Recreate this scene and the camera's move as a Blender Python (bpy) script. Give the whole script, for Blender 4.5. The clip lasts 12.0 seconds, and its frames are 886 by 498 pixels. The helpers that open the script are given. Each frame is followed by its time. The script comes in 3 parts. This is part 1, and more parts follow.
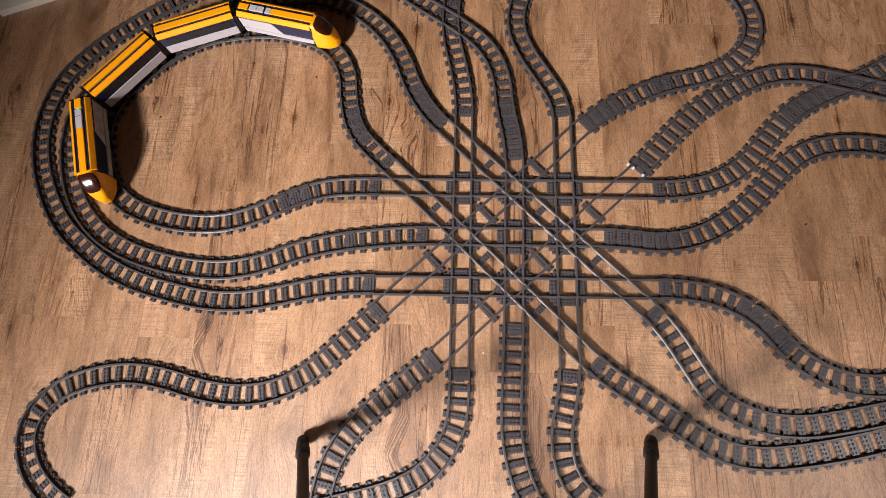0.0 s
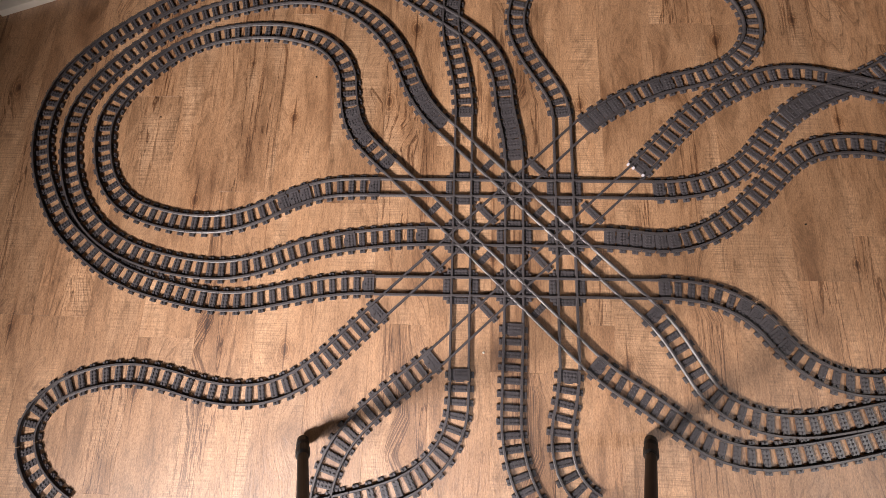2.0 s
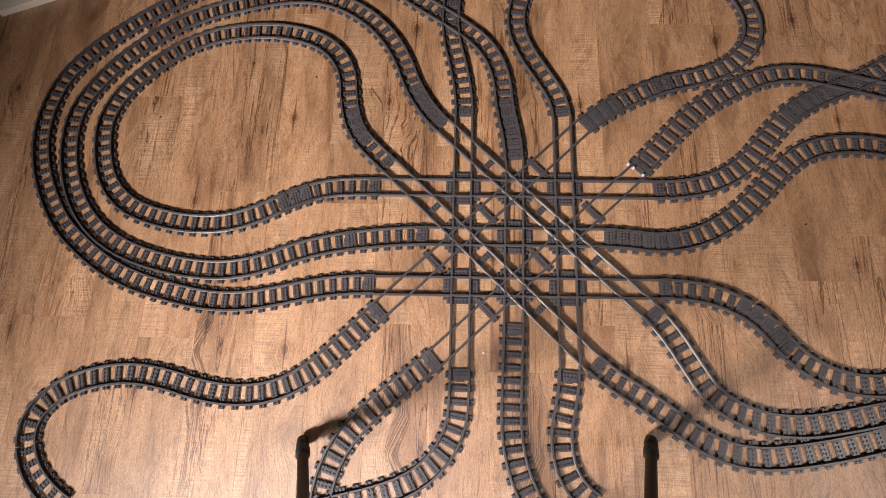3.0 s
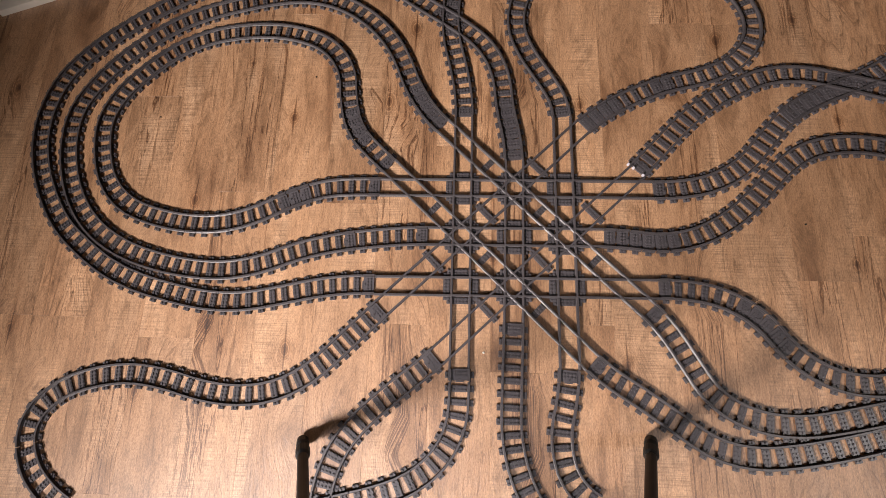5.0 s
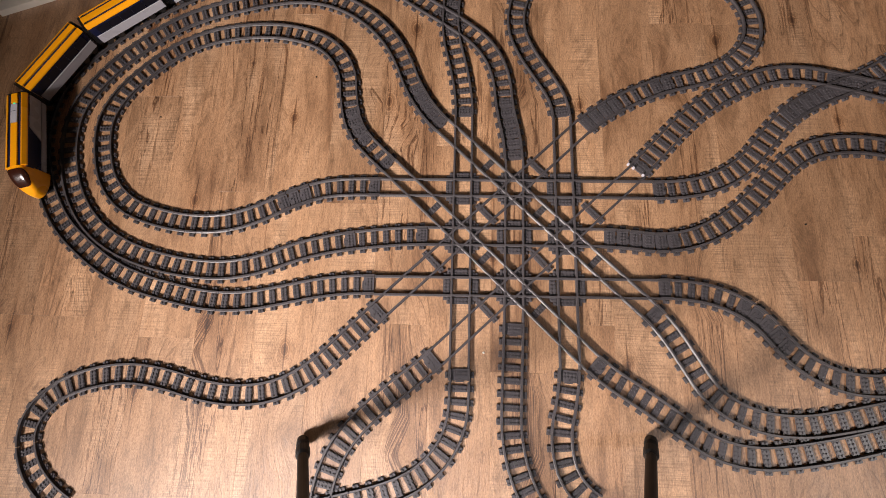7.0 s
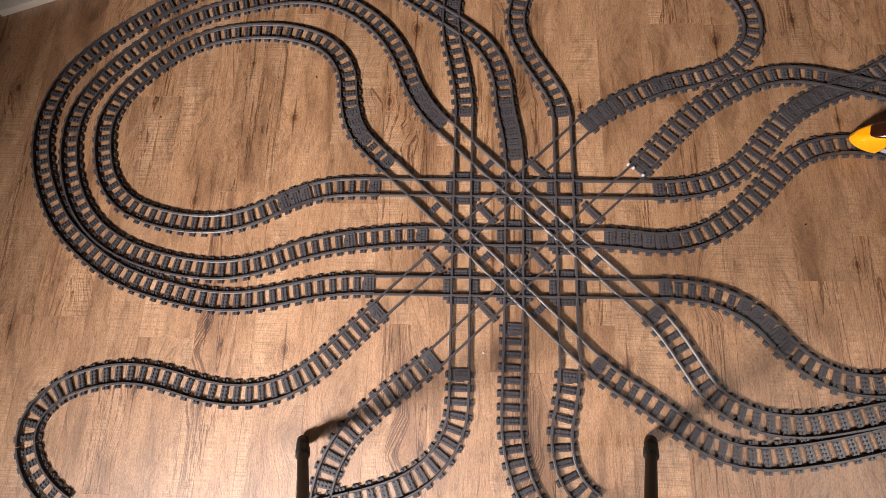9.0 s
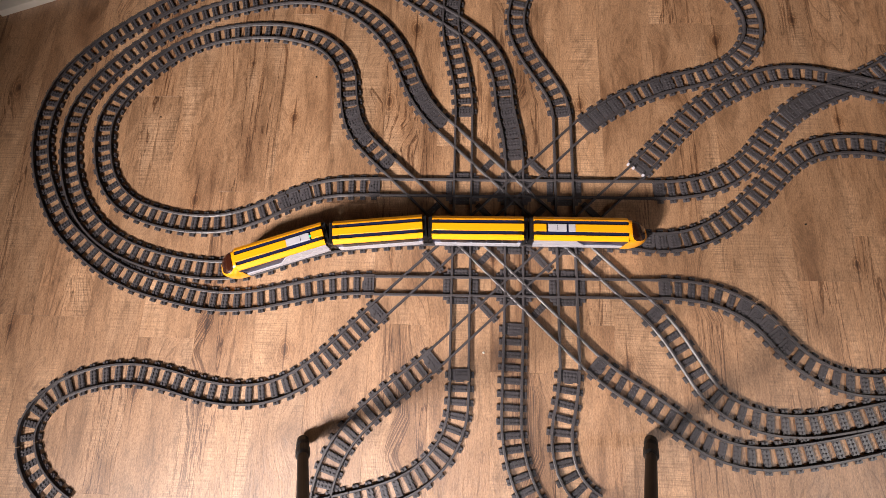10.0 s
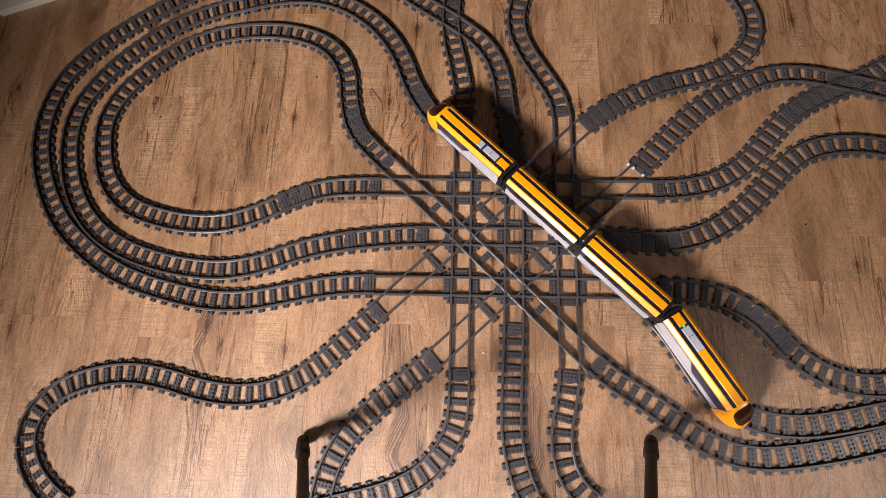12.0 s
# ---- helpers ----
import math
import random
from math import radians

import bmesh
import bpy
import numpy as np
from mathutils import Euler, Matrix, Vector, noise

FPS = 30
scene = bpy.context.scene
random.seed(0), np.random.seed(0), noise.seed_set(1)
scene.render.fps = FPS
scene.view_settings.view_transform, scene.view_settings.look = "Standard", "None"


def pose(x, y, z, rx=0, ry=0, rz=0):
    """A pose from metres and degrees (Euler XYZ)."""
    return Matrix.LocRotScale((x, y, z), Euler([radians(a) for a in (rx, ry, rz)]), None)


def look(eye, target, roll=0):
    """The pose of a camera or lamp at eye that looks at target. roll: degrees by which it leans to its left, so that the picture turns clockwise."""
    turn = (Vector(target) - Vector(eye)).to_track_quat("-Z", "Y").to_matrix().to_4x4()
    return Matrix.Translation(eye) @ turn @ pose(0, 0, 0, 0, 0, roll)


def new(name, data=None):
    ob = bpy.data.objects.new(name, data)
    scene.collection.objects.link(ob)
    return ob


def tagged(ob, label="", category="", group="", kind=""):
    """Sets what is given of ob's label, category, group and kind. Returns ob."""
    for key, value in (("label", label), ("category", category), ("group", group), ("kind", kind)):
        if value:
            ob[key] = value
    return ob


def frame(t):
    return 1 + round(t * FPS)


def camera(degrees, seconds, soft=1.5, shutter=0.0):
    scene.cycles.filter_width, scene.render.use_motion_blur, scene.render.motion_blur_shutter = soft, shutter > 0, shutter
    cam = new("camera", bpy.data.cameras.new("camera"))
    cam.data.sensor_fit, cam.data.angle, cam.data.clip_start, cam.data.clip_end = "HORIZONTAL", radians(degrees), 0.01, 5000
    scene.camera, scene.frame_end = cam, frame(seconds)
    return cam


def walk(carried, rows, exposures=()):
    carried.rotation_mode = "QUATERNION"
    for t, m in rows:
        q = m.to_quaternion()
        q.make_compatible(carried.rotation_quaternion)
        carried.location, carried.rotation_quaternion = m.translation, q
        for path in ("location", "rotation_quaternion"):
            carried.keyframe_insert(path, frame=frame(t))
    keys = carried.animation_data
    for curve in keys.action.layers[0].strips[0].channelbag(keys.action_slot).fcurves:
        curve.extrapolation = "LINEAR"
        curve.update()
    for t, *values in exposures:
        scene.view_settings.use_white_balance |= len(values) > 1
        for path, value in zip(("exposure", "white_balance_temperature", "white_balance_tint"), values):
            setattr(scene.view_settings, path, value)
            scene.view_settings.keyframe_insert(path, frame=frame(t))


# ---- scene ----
# ---------------- camera ----------------
cam = camera(88.843, 12.0, soft=0.7, shutter=0.0)
CAM_POSE = pose(-0.0989, -0.2716, 0.9866, 13.838, 2.974, 1.736)
walk(cam, [(0.0, CAM_POSE), (12.0, CAM_POSE)], exposures=[(0.0, -0.06), (11.4, -0.06), (12.0, -0.27)])

# ---------------- light ----------------
world = bpy.data.worlds.new("room_air")
scene.world = world
world.use_nodes = True
world.node_tree.nodes["Background"].inputs["Color"].default_value = (1.0, 0.82, 0.66, 1)
world.node_tree.nodes["Background"].inputs["Strength"].default_value = 0.12


def lamp(name, at, target, power, radius, cone, colour):
    """A shaded room lamp: a soft cone of light."""
    data = bpy.data.lights.new(name, "SPOT")
    data.shadow_soft_size, data.energy, data.color = radius, power, colour
    data.spot_size, data.spot_blend = radians(cone), 1.0
    ob = new(name, data)
    ob.matrix_world = look(at, target)
    return ob


lamp("lamp_light", (-2.02, -2.16, 1.84), (0.52, 0.86, 0.0), 1390, 0.25, 52.5, (1.0, 0.90, 0.86))
lamp("lamp_light", (2.30, -1.00, 2.00), (0.62, -0.95, 0.0), 105, 0.25, 52, (1.0, 0.92, 0.88))
lamp("lamp_light", (-0.45, -1.85, 2.35), (-0.28, -0.85, 0.0), 150, 0.22, 44, (0.94, 0.92, 1.0))


# ---------------- materials ----------------
def material(name, colour, rough=0.5, metal=0.0, grain=0.0, grain_size=400.0, bump=0.0, coat=0.0):
    m = bpy.data.materials.new(name)
    m.use_nodes = True
    n, l = m.node_tree.nodes, m.node_tree.links
    b = n["Principled BSDF"]
    b.inputs["Base Color"].default_value = (*colour, 1)
    b.inputs["Roughness"].default_value, b.inputs["Metallic"].default_value = rough, metal
    b.inputs["Coat Weight"].default_value = coat
    if grain or bump:
        co = n.new("ShaderNodeTexCoord")
        no = n.new("ShaderNodeTexNoise")
        no.inputs["Scale"].default_value, no.inputs["Detail"].default_value = grain_size, 4
        l.new(co.outputs["Object"], no.inputs["Vector"])
        wide = n.new("ShaderNodeTexNoise")
        wide.inputs["Scale"].default_value = grain_size * 0.06
        l.new(co.outputs["Object"], wide.inputs["Vector"])
        add = n.new("ShaderNodeMath")
        add.operation = "ADD"
        l.new(no.outputs["Fac"], add.inputs[0])
        l.new(wide.outputs["Fac"], add.inputs[1])
        info = n.new("ShaderNodeObjectInfo")
        add2 = n.new("ShaderNodeMath")
        add2.operation = "MULTIPLY_ADD"
        add2.inputs[1].default_value = 0.35
        l.new(info.outputs["Random"], add2.inputs[0])
        l.new(add.outputs[0], add2.inputs[2])
        mix = n.new("ShaderNodeMapRange")
        mix.inputs["From Min"].default_value, mix.inputs["From Max"].default_value = 0.7, 1.65
        mix.inputs["To Min"].default_value, mix.inputs["To Max"].default_value = 1 - grain, 1 + grain
        l.new(add2.outputs[0], mix.inputs["Value"])
        vec = n.new("ShaderNodeVectorMath")
        vec.operation = "SCALE"
        vec.inputs[0].default_value = colour
        l.new(mix.outputs[0], vec.inputs["Scale"])
        l.new(vec.outputs[0], b.inputs["Base Color"])
        ro = n.new("ShaderNodeMapRange")
        ro.inputs["To Min"].default_value, ro.inputs["To Max"].default_value = rough - 0.08, rough + 0.12
        l.new(wide.outputs["Fac"], ro.inputs["Value"])
        l.new(ro.outputs[0], b.inputs["Roughness"])
        if bump:
            bu = n.new("ShaderNodeBump")
            bu.inputs["Strength"].default_value, bu.inputs["Distance"].default_value = bump, 0.0005
            l.new(no.outputs["Fac"], bu.inputs["Height"])
            l.new(bu.outputs[0], b.inputs["Normal"])
    return m


# large knots in the floor: x, y, radius
KNOTS = [(-0.537, 0.299, 0.012), (-0.300, 0.339, 0.015), (-0.753, 0.079, 0.014), (-0.677, -0.209, 0.014), (-0.497, -0.260, 0.014), (-0.243, 0.553, 0.016),
         (0.162, 0.330, 0.014), (0.235, -0.275, 0.013), (-0.046, -0.049, 0.012), (0.493, 0.508, 0.016), (0.747, 0.289, 0.012), (0.724, -0.050, 0.012),
         (-1.136, -0.231, 0.012), (-0.818, -0.355, 0.013), (-0.658, 0.453, 0.010), (0.681, 0.565, 0.012)]
# end joints of some plank rows: row, y
JOINTS = {17: -0.202, 19: -0.243, 23: -0.200, 18: 0.358, 30: -0.086}


def wood_material():
    """Wood-look vinyl plank: long grain, cross saw marks, knots and cracks; each plank has its own tone."""
    m = bpy.data.materials.new("oak_vinyl")
    m.use_nodes = True
    n, l = m.node_tree.nodes, m.node_tree.links
    b = n["Principled BSDF"]
    co = n.new("ShaderNodeTexCoord")
    info = n.new("ShaderNodeObjectInfo")
    shift = n.new("ShaderNodeVectorMath")
    shift.operation = "MULTIPLY_ADD"
    shift.inputs[1].default_value = (17.0, 31.0, 0.0)
    comb = n.new("ShaderNodeCombineXYZ")
    for k in range(3):
        l.new(info.outputs["Random"], comb.inputs[k])
    l.new(comb.outputs[0], shift.inputs[0])
    l.new(co.outputs["Object"], shift.inputs[2])

    def noise_tex(scale_xyz, detail, distort=0.0, source=None, rough=0.55):
        mp = n.new("ShaderNodeVectorMath")
        mp.operation = "MULTIPLY"
        mp.inputs[1].default_value = scale_xyz
        l.new((source or shift).outputs[0], mp.inputs[0])
        t = n.new("ShaderNodeTexNoise")
        t.inputs["Scale"].default_value, t.inputs["Detail"].default_value = 1.0, detail
        t.inputs["Distortion"].default_value, t.inputs["Roughness"].default_value = distort, rough
        l.new(mp.outputs[0], t.inputs["Vector"])
        return t

    def ramp(src, stops):
        r = n.new("ShaderNodeValToRGB")
        e = r.color_ramp.elements
        e[0].position, e[0].color = stops[0][0], (*stops[0][1], 1)
        e[1].position, e[1].color = stops[-1][0], (*stops[-1][1], 1)
        for p, c in stops[1:-1]:
            x = e.new(p)
            x.color = (*c, 1)
        l.new(src, r.inputs["Fac"])
        return r

    def mixed(kind, fac, a, bb):
        x = n.new("ShaderNodeMix")
        x.data_type, x.blend_type = "RGBA", kind
        if isinstance(fac, float):
            x.inputs[0].default_value = fac
        else:
            l.new(fac, x.inputs[0])
        l.new(a, x.inputs[6])
        l.new(bb, x.inputs[7])
        return x.outputs[2]

    # knots bend the grain around them
    kn = n.new("ShaderNodeTexVoronoi")
    kn.voronoi_dimensions = "2D"
    km = n.new("ShaderNodeVectorMath")
    km.operation = "MULTIPLY"
    km.inputs[1].default_value = (5.2, 3.4, 1.0)
    l.new(shift.outputs[0], km.inputs[0])
    l.new(km.outputs[0], kn.inputs["Vector"])
    kn.inputs["Scale"].default_value = 1.0
    bend = n.new("ShaderNodeMapRange")
    bend.inputs["From Min"].default_value, bend.inputs["From Max"].default_value = 0.0, 0.30
    bend.inputs["To Min"].default_value, bend.inputs["To Max"].default_value = 0.035, 0.0
    l.new(kn.outputs["Distance"], bend.inputs["Value"])
    warp = n.new("ShaderNodeVectorMath")
    warp.operation = "ADD"
    wc = n.new("ShaderNodeCombineXYZ")
    l.new(bend.outputs[0], wc.inputs[0])
    l.new(shift.outputs[0], warp.inputs[0])
    l.new(wc.outputs[0], warp.inputs[1])

    tone = noise_tex((11, 2.4, 1), 4, 0.7, None, 0.56)
    blotch = noise_tex((22, 7, 1), 5, 1.0, None, 0.65)
    grain = noise_tex((80, 5.0, 1), 7, 1.4, warp, 0.68)
    pores = noise_tex((150, 30, 1), 3, 0.6, warp, 0.6)
    speck = noise_tex((420, 190, 1), 2, 0.0, None, 0.6)
    fine = noise_tex((240, 42, 1), 4, 0.6, warp, 0.72)
    crack = noise_tex((17, 0.8, 1), 8, 1.5, warp, 0.64)
    saw = noise_tex((10, 330, 1), 2, 0.3)
    base = ramp(tone.outputs["Fac"], [(0.28, (0.195, 0.098, 0.047)), (0.41, (0.330, 0.184, 0.096)), (0.54, (0.408, 0.238, 0.130)), (0.70, (0.51, 0.322, 0.192))])
    g = ramp(grain.outputs["Fac"], [(0.28, (0.66, 0.61, 0.56)), (0.42, (0.94, 0.92, 0.90)), (0.56, (1.02, 1.02, 1.02)), (0.72, (1.12, 1.12, 1.11))])
    col = mixed("MULTIPLY", 0.78, base.outputs[0], g.outputs[0])
    fg = ramp(fine.outputs["Fac"], [(0.36, (0.56, 0.53, 0.51)), (0.56, (1.12, 1.12, 1.12))])
    col = mixed("MULTIPLY", 0.48, col, fg.outputs[0])
    po = ramp(pores.outputs["Fac"], [(0.33, (0.58, 0.53, 0.49)), (0.41, (1, 1, 1))])
    col = mixed("MULTIPLY", 0.7, col, po.outputs[0])
    sp = ramp(speck.outputs["Fac"], [(0.34, (0.70, 0.67, 0.64)), (0.50, (1, 1, 1)), (0.66, (1.22, 1.22, 1.22))])
    col = mixed("MULTIPLY", 0.8, col, sp.outputs[0])
    cr = ramp(crack.outputs["Fac"], [(0.482, (1, 1, 1)), (0.495, (0.34, 0.26, 0.20)), (0.505, (0.34, 0.26, 0.20)), (0.517, (1.08, 1.07, 1.05)), (0.530, (1, 1, 1))])
    # cathedral figure: thin dark growth lines
    broad = noise_tex((6.5, 0.85, 1), 3, 0.9, warp, 0.5)
    times = n.new("ShaderNodeMath")
    times.operation = "MULTIPLY"
    times.inputs[1].default_value = 26.0
    l.new(broad.outputs["Fac"], times.inputs[0])
    rings = n.new("ShaderNodeMath")
    rings.operation = "FRACT"
    l.new(times.outputs[0], rings.inputs[0])
    rg = ramp(rings.outputs[0], [(0.0, (0.40, 0.35, 0.31)), (0.06, (0.74, 0.71, 0.68)), (0.20, (1.0, 1.0, 1.0)), (0.93, (1.06, 1.06, 1.06)), (1.0, (0.48, 0.43, 0.39))])
    where = noise_tex((4.0, 1.3, 1), 2, 0.3)
    wmask = n.new("ShaderNodeMapRange")
    wmask.inputs["From Min"].default_value, wmask.inputs["From Max"].default_value = 0.57, 0.66
    l.new(where.outputs["Fac"], wmask.inputs["Value"])
    col = mixed("MULTIPLY", wmask.outputs[0], col, rg.outputs[0])
    area = noise_tex((5, 1.1, 1), 2)
    amask = n.new("ShaderNodeMapRange")
    amask.inputs["From Min"].default_value, amask.inputs["From Max"].default_value = 0.48, 0.60
    l.new(area.outputs["Fac"], amask.inputs["Value"])
    col = mixed("MULTIPLY", amask.outputs[0], col, cr.outputs[0])
    sw = ramp(saw.outputs["Fac"], [(0.38, (0.72, 0.69, 0.66)), (0.56, (1.04, 1.04, 1.04))])
    smask = n.new("ShaderNodeMapRange")
    smask.inputs["From Min"].default_value, smask.inputs["From Max"].default_value = 0.5, 0.62
    l.new(tone.outputs["Fac"], smask.inputs["Value"])
    col = mixed("MULTIPLY", smask.outputs[0], col, sw.outputs[0])
    kd = n.new("ShaderNodeMath")
    kd.operation = "MULTIPLY_ADD"
    kd.inputs[1].default_value = 0.06
    l.new(grain.outputs["Fac"], kd.inputs[0])
    l.new(kn.outputs["Distance"], kd.inputs[2])
    kc = ramp(kd.outputs[0], [(0.03, (0.14, 0.10, 0.08)), (0.065, (0.36, 0.28, 0.23)), (0.085, (0.80, 0.74, 0.68)), (0.10, (0.50, 0.42, 0.36)), (0.12, (0.95, 0.92, 0.88)), (0.14, (0.66, 0.60, 0.54)), (0.20, (1, 1, 1))])
    split = n.new("ShaderNodeSeparateColor")
    l.new(kn.outputs["Color"], split.inputs[0])
    some = n.new("ShaderNodeMath")
    some.operation = "GREATER_THAN"
    some.inputs[1].default_value = 0.80
    l.new(split.outputs[0], some.inputs[0])
    col = mixed("MULTIPLY", some.outputs[0], col, kc.outputs[0])
    # the large knots: rings of growth round a dark heart, and a split that runs through
    where_at = n.new("ShaderNodeNewGeometry")
    wob = n.new("ShaderNodeVectorMath")
    wob.operation = "MULTIPLY_ADD"
    wob.inputs[1].default_value = (0.022, 0.022, 0.0)
    l.new(crack.outputs["Color"], wob.inputs[0])
    l.new(where_at.outputs["Position"], wob.inputs[2])
    near, slit = None, None
    for kx, ky, kr in KNOTS:
        far_off = []
        for scale in ((1 / kr, 0.62 / kr, 0.0), (1 / 0.0026, 1 / (kr * 6.0), 0.0)):
            sub = n.new("ShaderNodeVectorMath")
            sub.operation = "SUBTRACT"
            sub.inputs[1].default_value = (kx + 0.011, ky + 0.011, 0.0)
            l.new(wob.outputs[0], sub.inputs[0])
            mul = n.new("ShaderNodeVectorMath")
            mul.operation = "MULTIPLY"
            mul.inputs[1].default_value = scale
            l.new(sub.outputs[0], mul.inputs[0])
            ln = n.new("ShaderNodeVectorMath")
            ln.operation = "LENGTH"
            l.new(mul.outputs[0], ln.inputs[0])
            far_off.append(ln.outputs["Value"])
        for k, old in ((0, near), (1, slit)):
            if old is not None:
                low = n.new("ShaderNodeMath")
                low.operation = "MINIMUM"
                l.new(old, low.inputs[0])
                l.new(far_off[k], low.inputs[1])
                far_off[k] = low.outputs[0]
        near, slit = far_off
    wave = n.new("ShaderNodeMath")
    wave.operation = "MULTIPLY"
    wave.inputs[1].default_value = 4.2
    l.new(near, wave.inputs[0])
    ripple = n.new("ShaderNodeMath")
    ripple.operation = "FRACT"
    l.new(wave.outputs[0], ripple.inputs[0])
    rp = ramp(ripple.outputs[0], [(0.0, (0.62, 0.56, 0.50)), (0.25, (0.92, 0.90, 0.87)), (0.6, (1.10, 1.09, 1.06)), (1.0, (0.66, 0.60, 0.54))])
    fade = n.new("ShaderNodeMapRange")
    fade.inputs["From Min"].default_value, fade.inputs["From Max"].default_value = 0.7, 2.3
    fade.inputs["To Min"].default_value, fade.inputs["To Max"].default_value = 0.9, 0.0
    l.new(near, fade.inputs["Value"])
    col = mixed("MULTIPLY", fade.outputs[0], col, rp.outputs[0])
    heart = ramp(near, [(0.0, (0.30, 0.22, 0.17)), (0.45, (0.46, 0.37, 0.30)), (0.62, (0.95, 0.92, 0.88)), (0.8, (0.66, 0.58, 0.51)), (1.0, (1, 1, 1))])
    col = mixed("MULTIPLY", 0.9, col, heart.outputs[0])
    sl = ramp(slit, [(0.0, (0.22, 0.16, 0.12)), (0.55, (0.40, 0.32, 0.26)), (1.0, (1, 1, 1))])
    col = mixed("MULTIPLY", 0.85, col, sl.outputs[0])
    bl = ramp(blotch.outputs["Fac"], [(0.34, (0.58, 0.54, 0.50)), (0.5, (1, 1, 1)), (0.68, (1.12, 1.10, 1.08))])
    col = mixed("MULTIPLY", 0.72, col, bl.outputs[0])
    # tone of the single plank
    pt = n.new("ShaderNodeMapRange")
    pt.inputs["To Min"].default_value, pt.inputs["To Max"].default_value = 0.86, 1.12
    l.new(info.outputs["Random"], pt.inputs["Value"])
    sc = n.new("ShaderNodeVectorMath")
    sc.operation = "SCALE"
    l.new(col, sc.inputs[0])
    l.new(pt.outputs[0], sc.inputs["Scale"])
    l.new(sc.outputs[0], b.inputs["Base Color"])
    rr = n.new("ShaderNodeMapRange")
    rr.inputs["To Min"].default_value, rr.inputs["To Max"].default_value = 0.40, 0.56
    b.inputs["Specular IOR Level"].default_value = 1.0
    l.new(grain.outputs["Fac"], rr.inputs["Value"])
    l.new(rr.outputs[0], b.inputs["Roughness"])
    bu = n.new("ShaderNodeBump")
    bu.inputs["Strength"].default_value, bu.inputs["Distance"].default_value = 0.9, 0.0007
    hh = n.new("ShaderNodeMath")
    hh.operation = "ADD"
    l.new(grain.outputs["Fac"], hh.inputs[0])
    l.new(fine.outputs["Fac"], hh.inputs[1])
    l.new(hh.outputs[0], bu.inputs["Height"])
    l.new(bu.outputs[0], b.inputs["Normal"])
    return m


WOOD = wood_material()
RAIL = material("rail_grey_plastic", (0.058, 0.052, 0.055), 0.38, grain=0.14, grain_size=160, bump=0.05)
TIE = material("tie_grey_plastic", (0.066, 0.060, 0.065), 0.34, grain=0.18, grain_size=160, bump=0.05)
YELLOW = material("yellow_plastic", (0.90, 0.36, 0.004), 0.28, grain=0.05, grain_size=120, coat=0.2)
NAVY = material("navy_plastic", (0.008, 0.012, 0.045), 0.28, grain=0.1, grain_size=150)
SILVER = material("light_grey_plastic", (0.42, 0.41, 0.45), 0.28, grain=0.05, grain_size=150)
BLACK = material("black_plastic", (0.010, 0.010, 0.011), 0.4, grain=0.1, grain_size=200)
GLASS_DARK = material("smoked_windscreen", (0.030, 0.008, 0.004), 0.16, coat=0.3)
PANE = material("dark_window", (0.006, 0.006, 0.012), 0.30)
STEEL = material("wheel_steel", (0.30, 0.30, 0.30), 0.35, metal=1.0)
TRIPOD = material("black_tripod_rubber", (0.006, 0.006, 0.006), 0.6, grain=0.1, grain_size=200)
PAINT = material("cream_paint", (0.78, 0.73, 0.65), 0.55, grain=0.06, grain_size=60, bump=0.1)
WALL = material("wall_plaster", (0.42, 0.38, 0.33), 0.85, grain=0.05, grain_size=30, bump=0.2)
CEIL = material("ceiling_plaster", (0.55, 0.53, 0.50), 0.9, grain=0.04, grain_size=30, bump=0.2)
GREEN = bpy.data.materials.new("green_light")
GREEN.use_nodes = True
GREEN.node_tree.nodes["Principled BSDF"].inputs["Base Color"].default_value = (0.02, 0.5, 0.2, 1)
GREEN.node_tree.nodes["Principled BSDF"].inputs["Emission Color"].default_value = (0.02, 0.9, 0.35, 1)
GREEN.node_tree.nodes["Principled BSDF"].inputs["Emission Strength"].default_value = 1.2


# ---------------- mesh tools ----------------
def mesh_of(name, bm, mat, smooth=False):
    me = bpy.data.meshes.new(name)
    bmesh.ops.recalc_face_normals(bm, faces=bm.faces)
    if smooth:
        for fc in bm.faces:
            fc.smooth = True
    bm.to_mesh(me)
    bm.free()
    me.materials.append(mat)
    return me


def part(name, bm, mat, parent, label="", smooth=False):
    ob = new(name, bm if isinstance(bm, bpy.types.Mesh) else mesh_of(name, bm, mat, smooth))
    ob.parent = parent
    return tagged(ob, label)


def box(bm, x0, x1, y0, y1, z0, z1, bevel=0.0):
    r = bmesh.ops.create_cube(bm, size=1.0)
    vs = r["verts"]
    for v in vs:
        v.co = Vector(((x0 + x1) / 2 + v.co.x * (x1 - x0), (y0 + y1) / 2 + v.co.y * (y1 - y0), (z0 + z1) / 2 + v.co.z * (z1 - z0)))
    if bevel:
        es = {e for v in vs for e in v.link_edges}
        bmesh.ops.bevel(bm, geom=list(es), offset=bevel, segments=2, affect="EDGES", profile=0.7)
    return bm


def tube(bm, a, b, r0, r1, seg=16):
    a, b = Vector(a), Vector(b)
    q = (b - a).to_track_quat("Z", "Y")
    ring = []
    for p, r in ((a, r0), (b, r1)):
        ring.append([bm.verts.new(p + q @ Vector((r * math.cos(2 * math.pi * k / seg), r * math.sin(2 * math.pi * k / seg), 0))) for k in range(seg)])
    for k in range(seg):
        bm.faces.new((ring[0][k], ring[0][(k + 1) % seg], ring[1][(k + 1) % seg], ring[1][k]))
    bm.faces.new(ring[0])
    bm.faces.new(ring[1])
    return bm


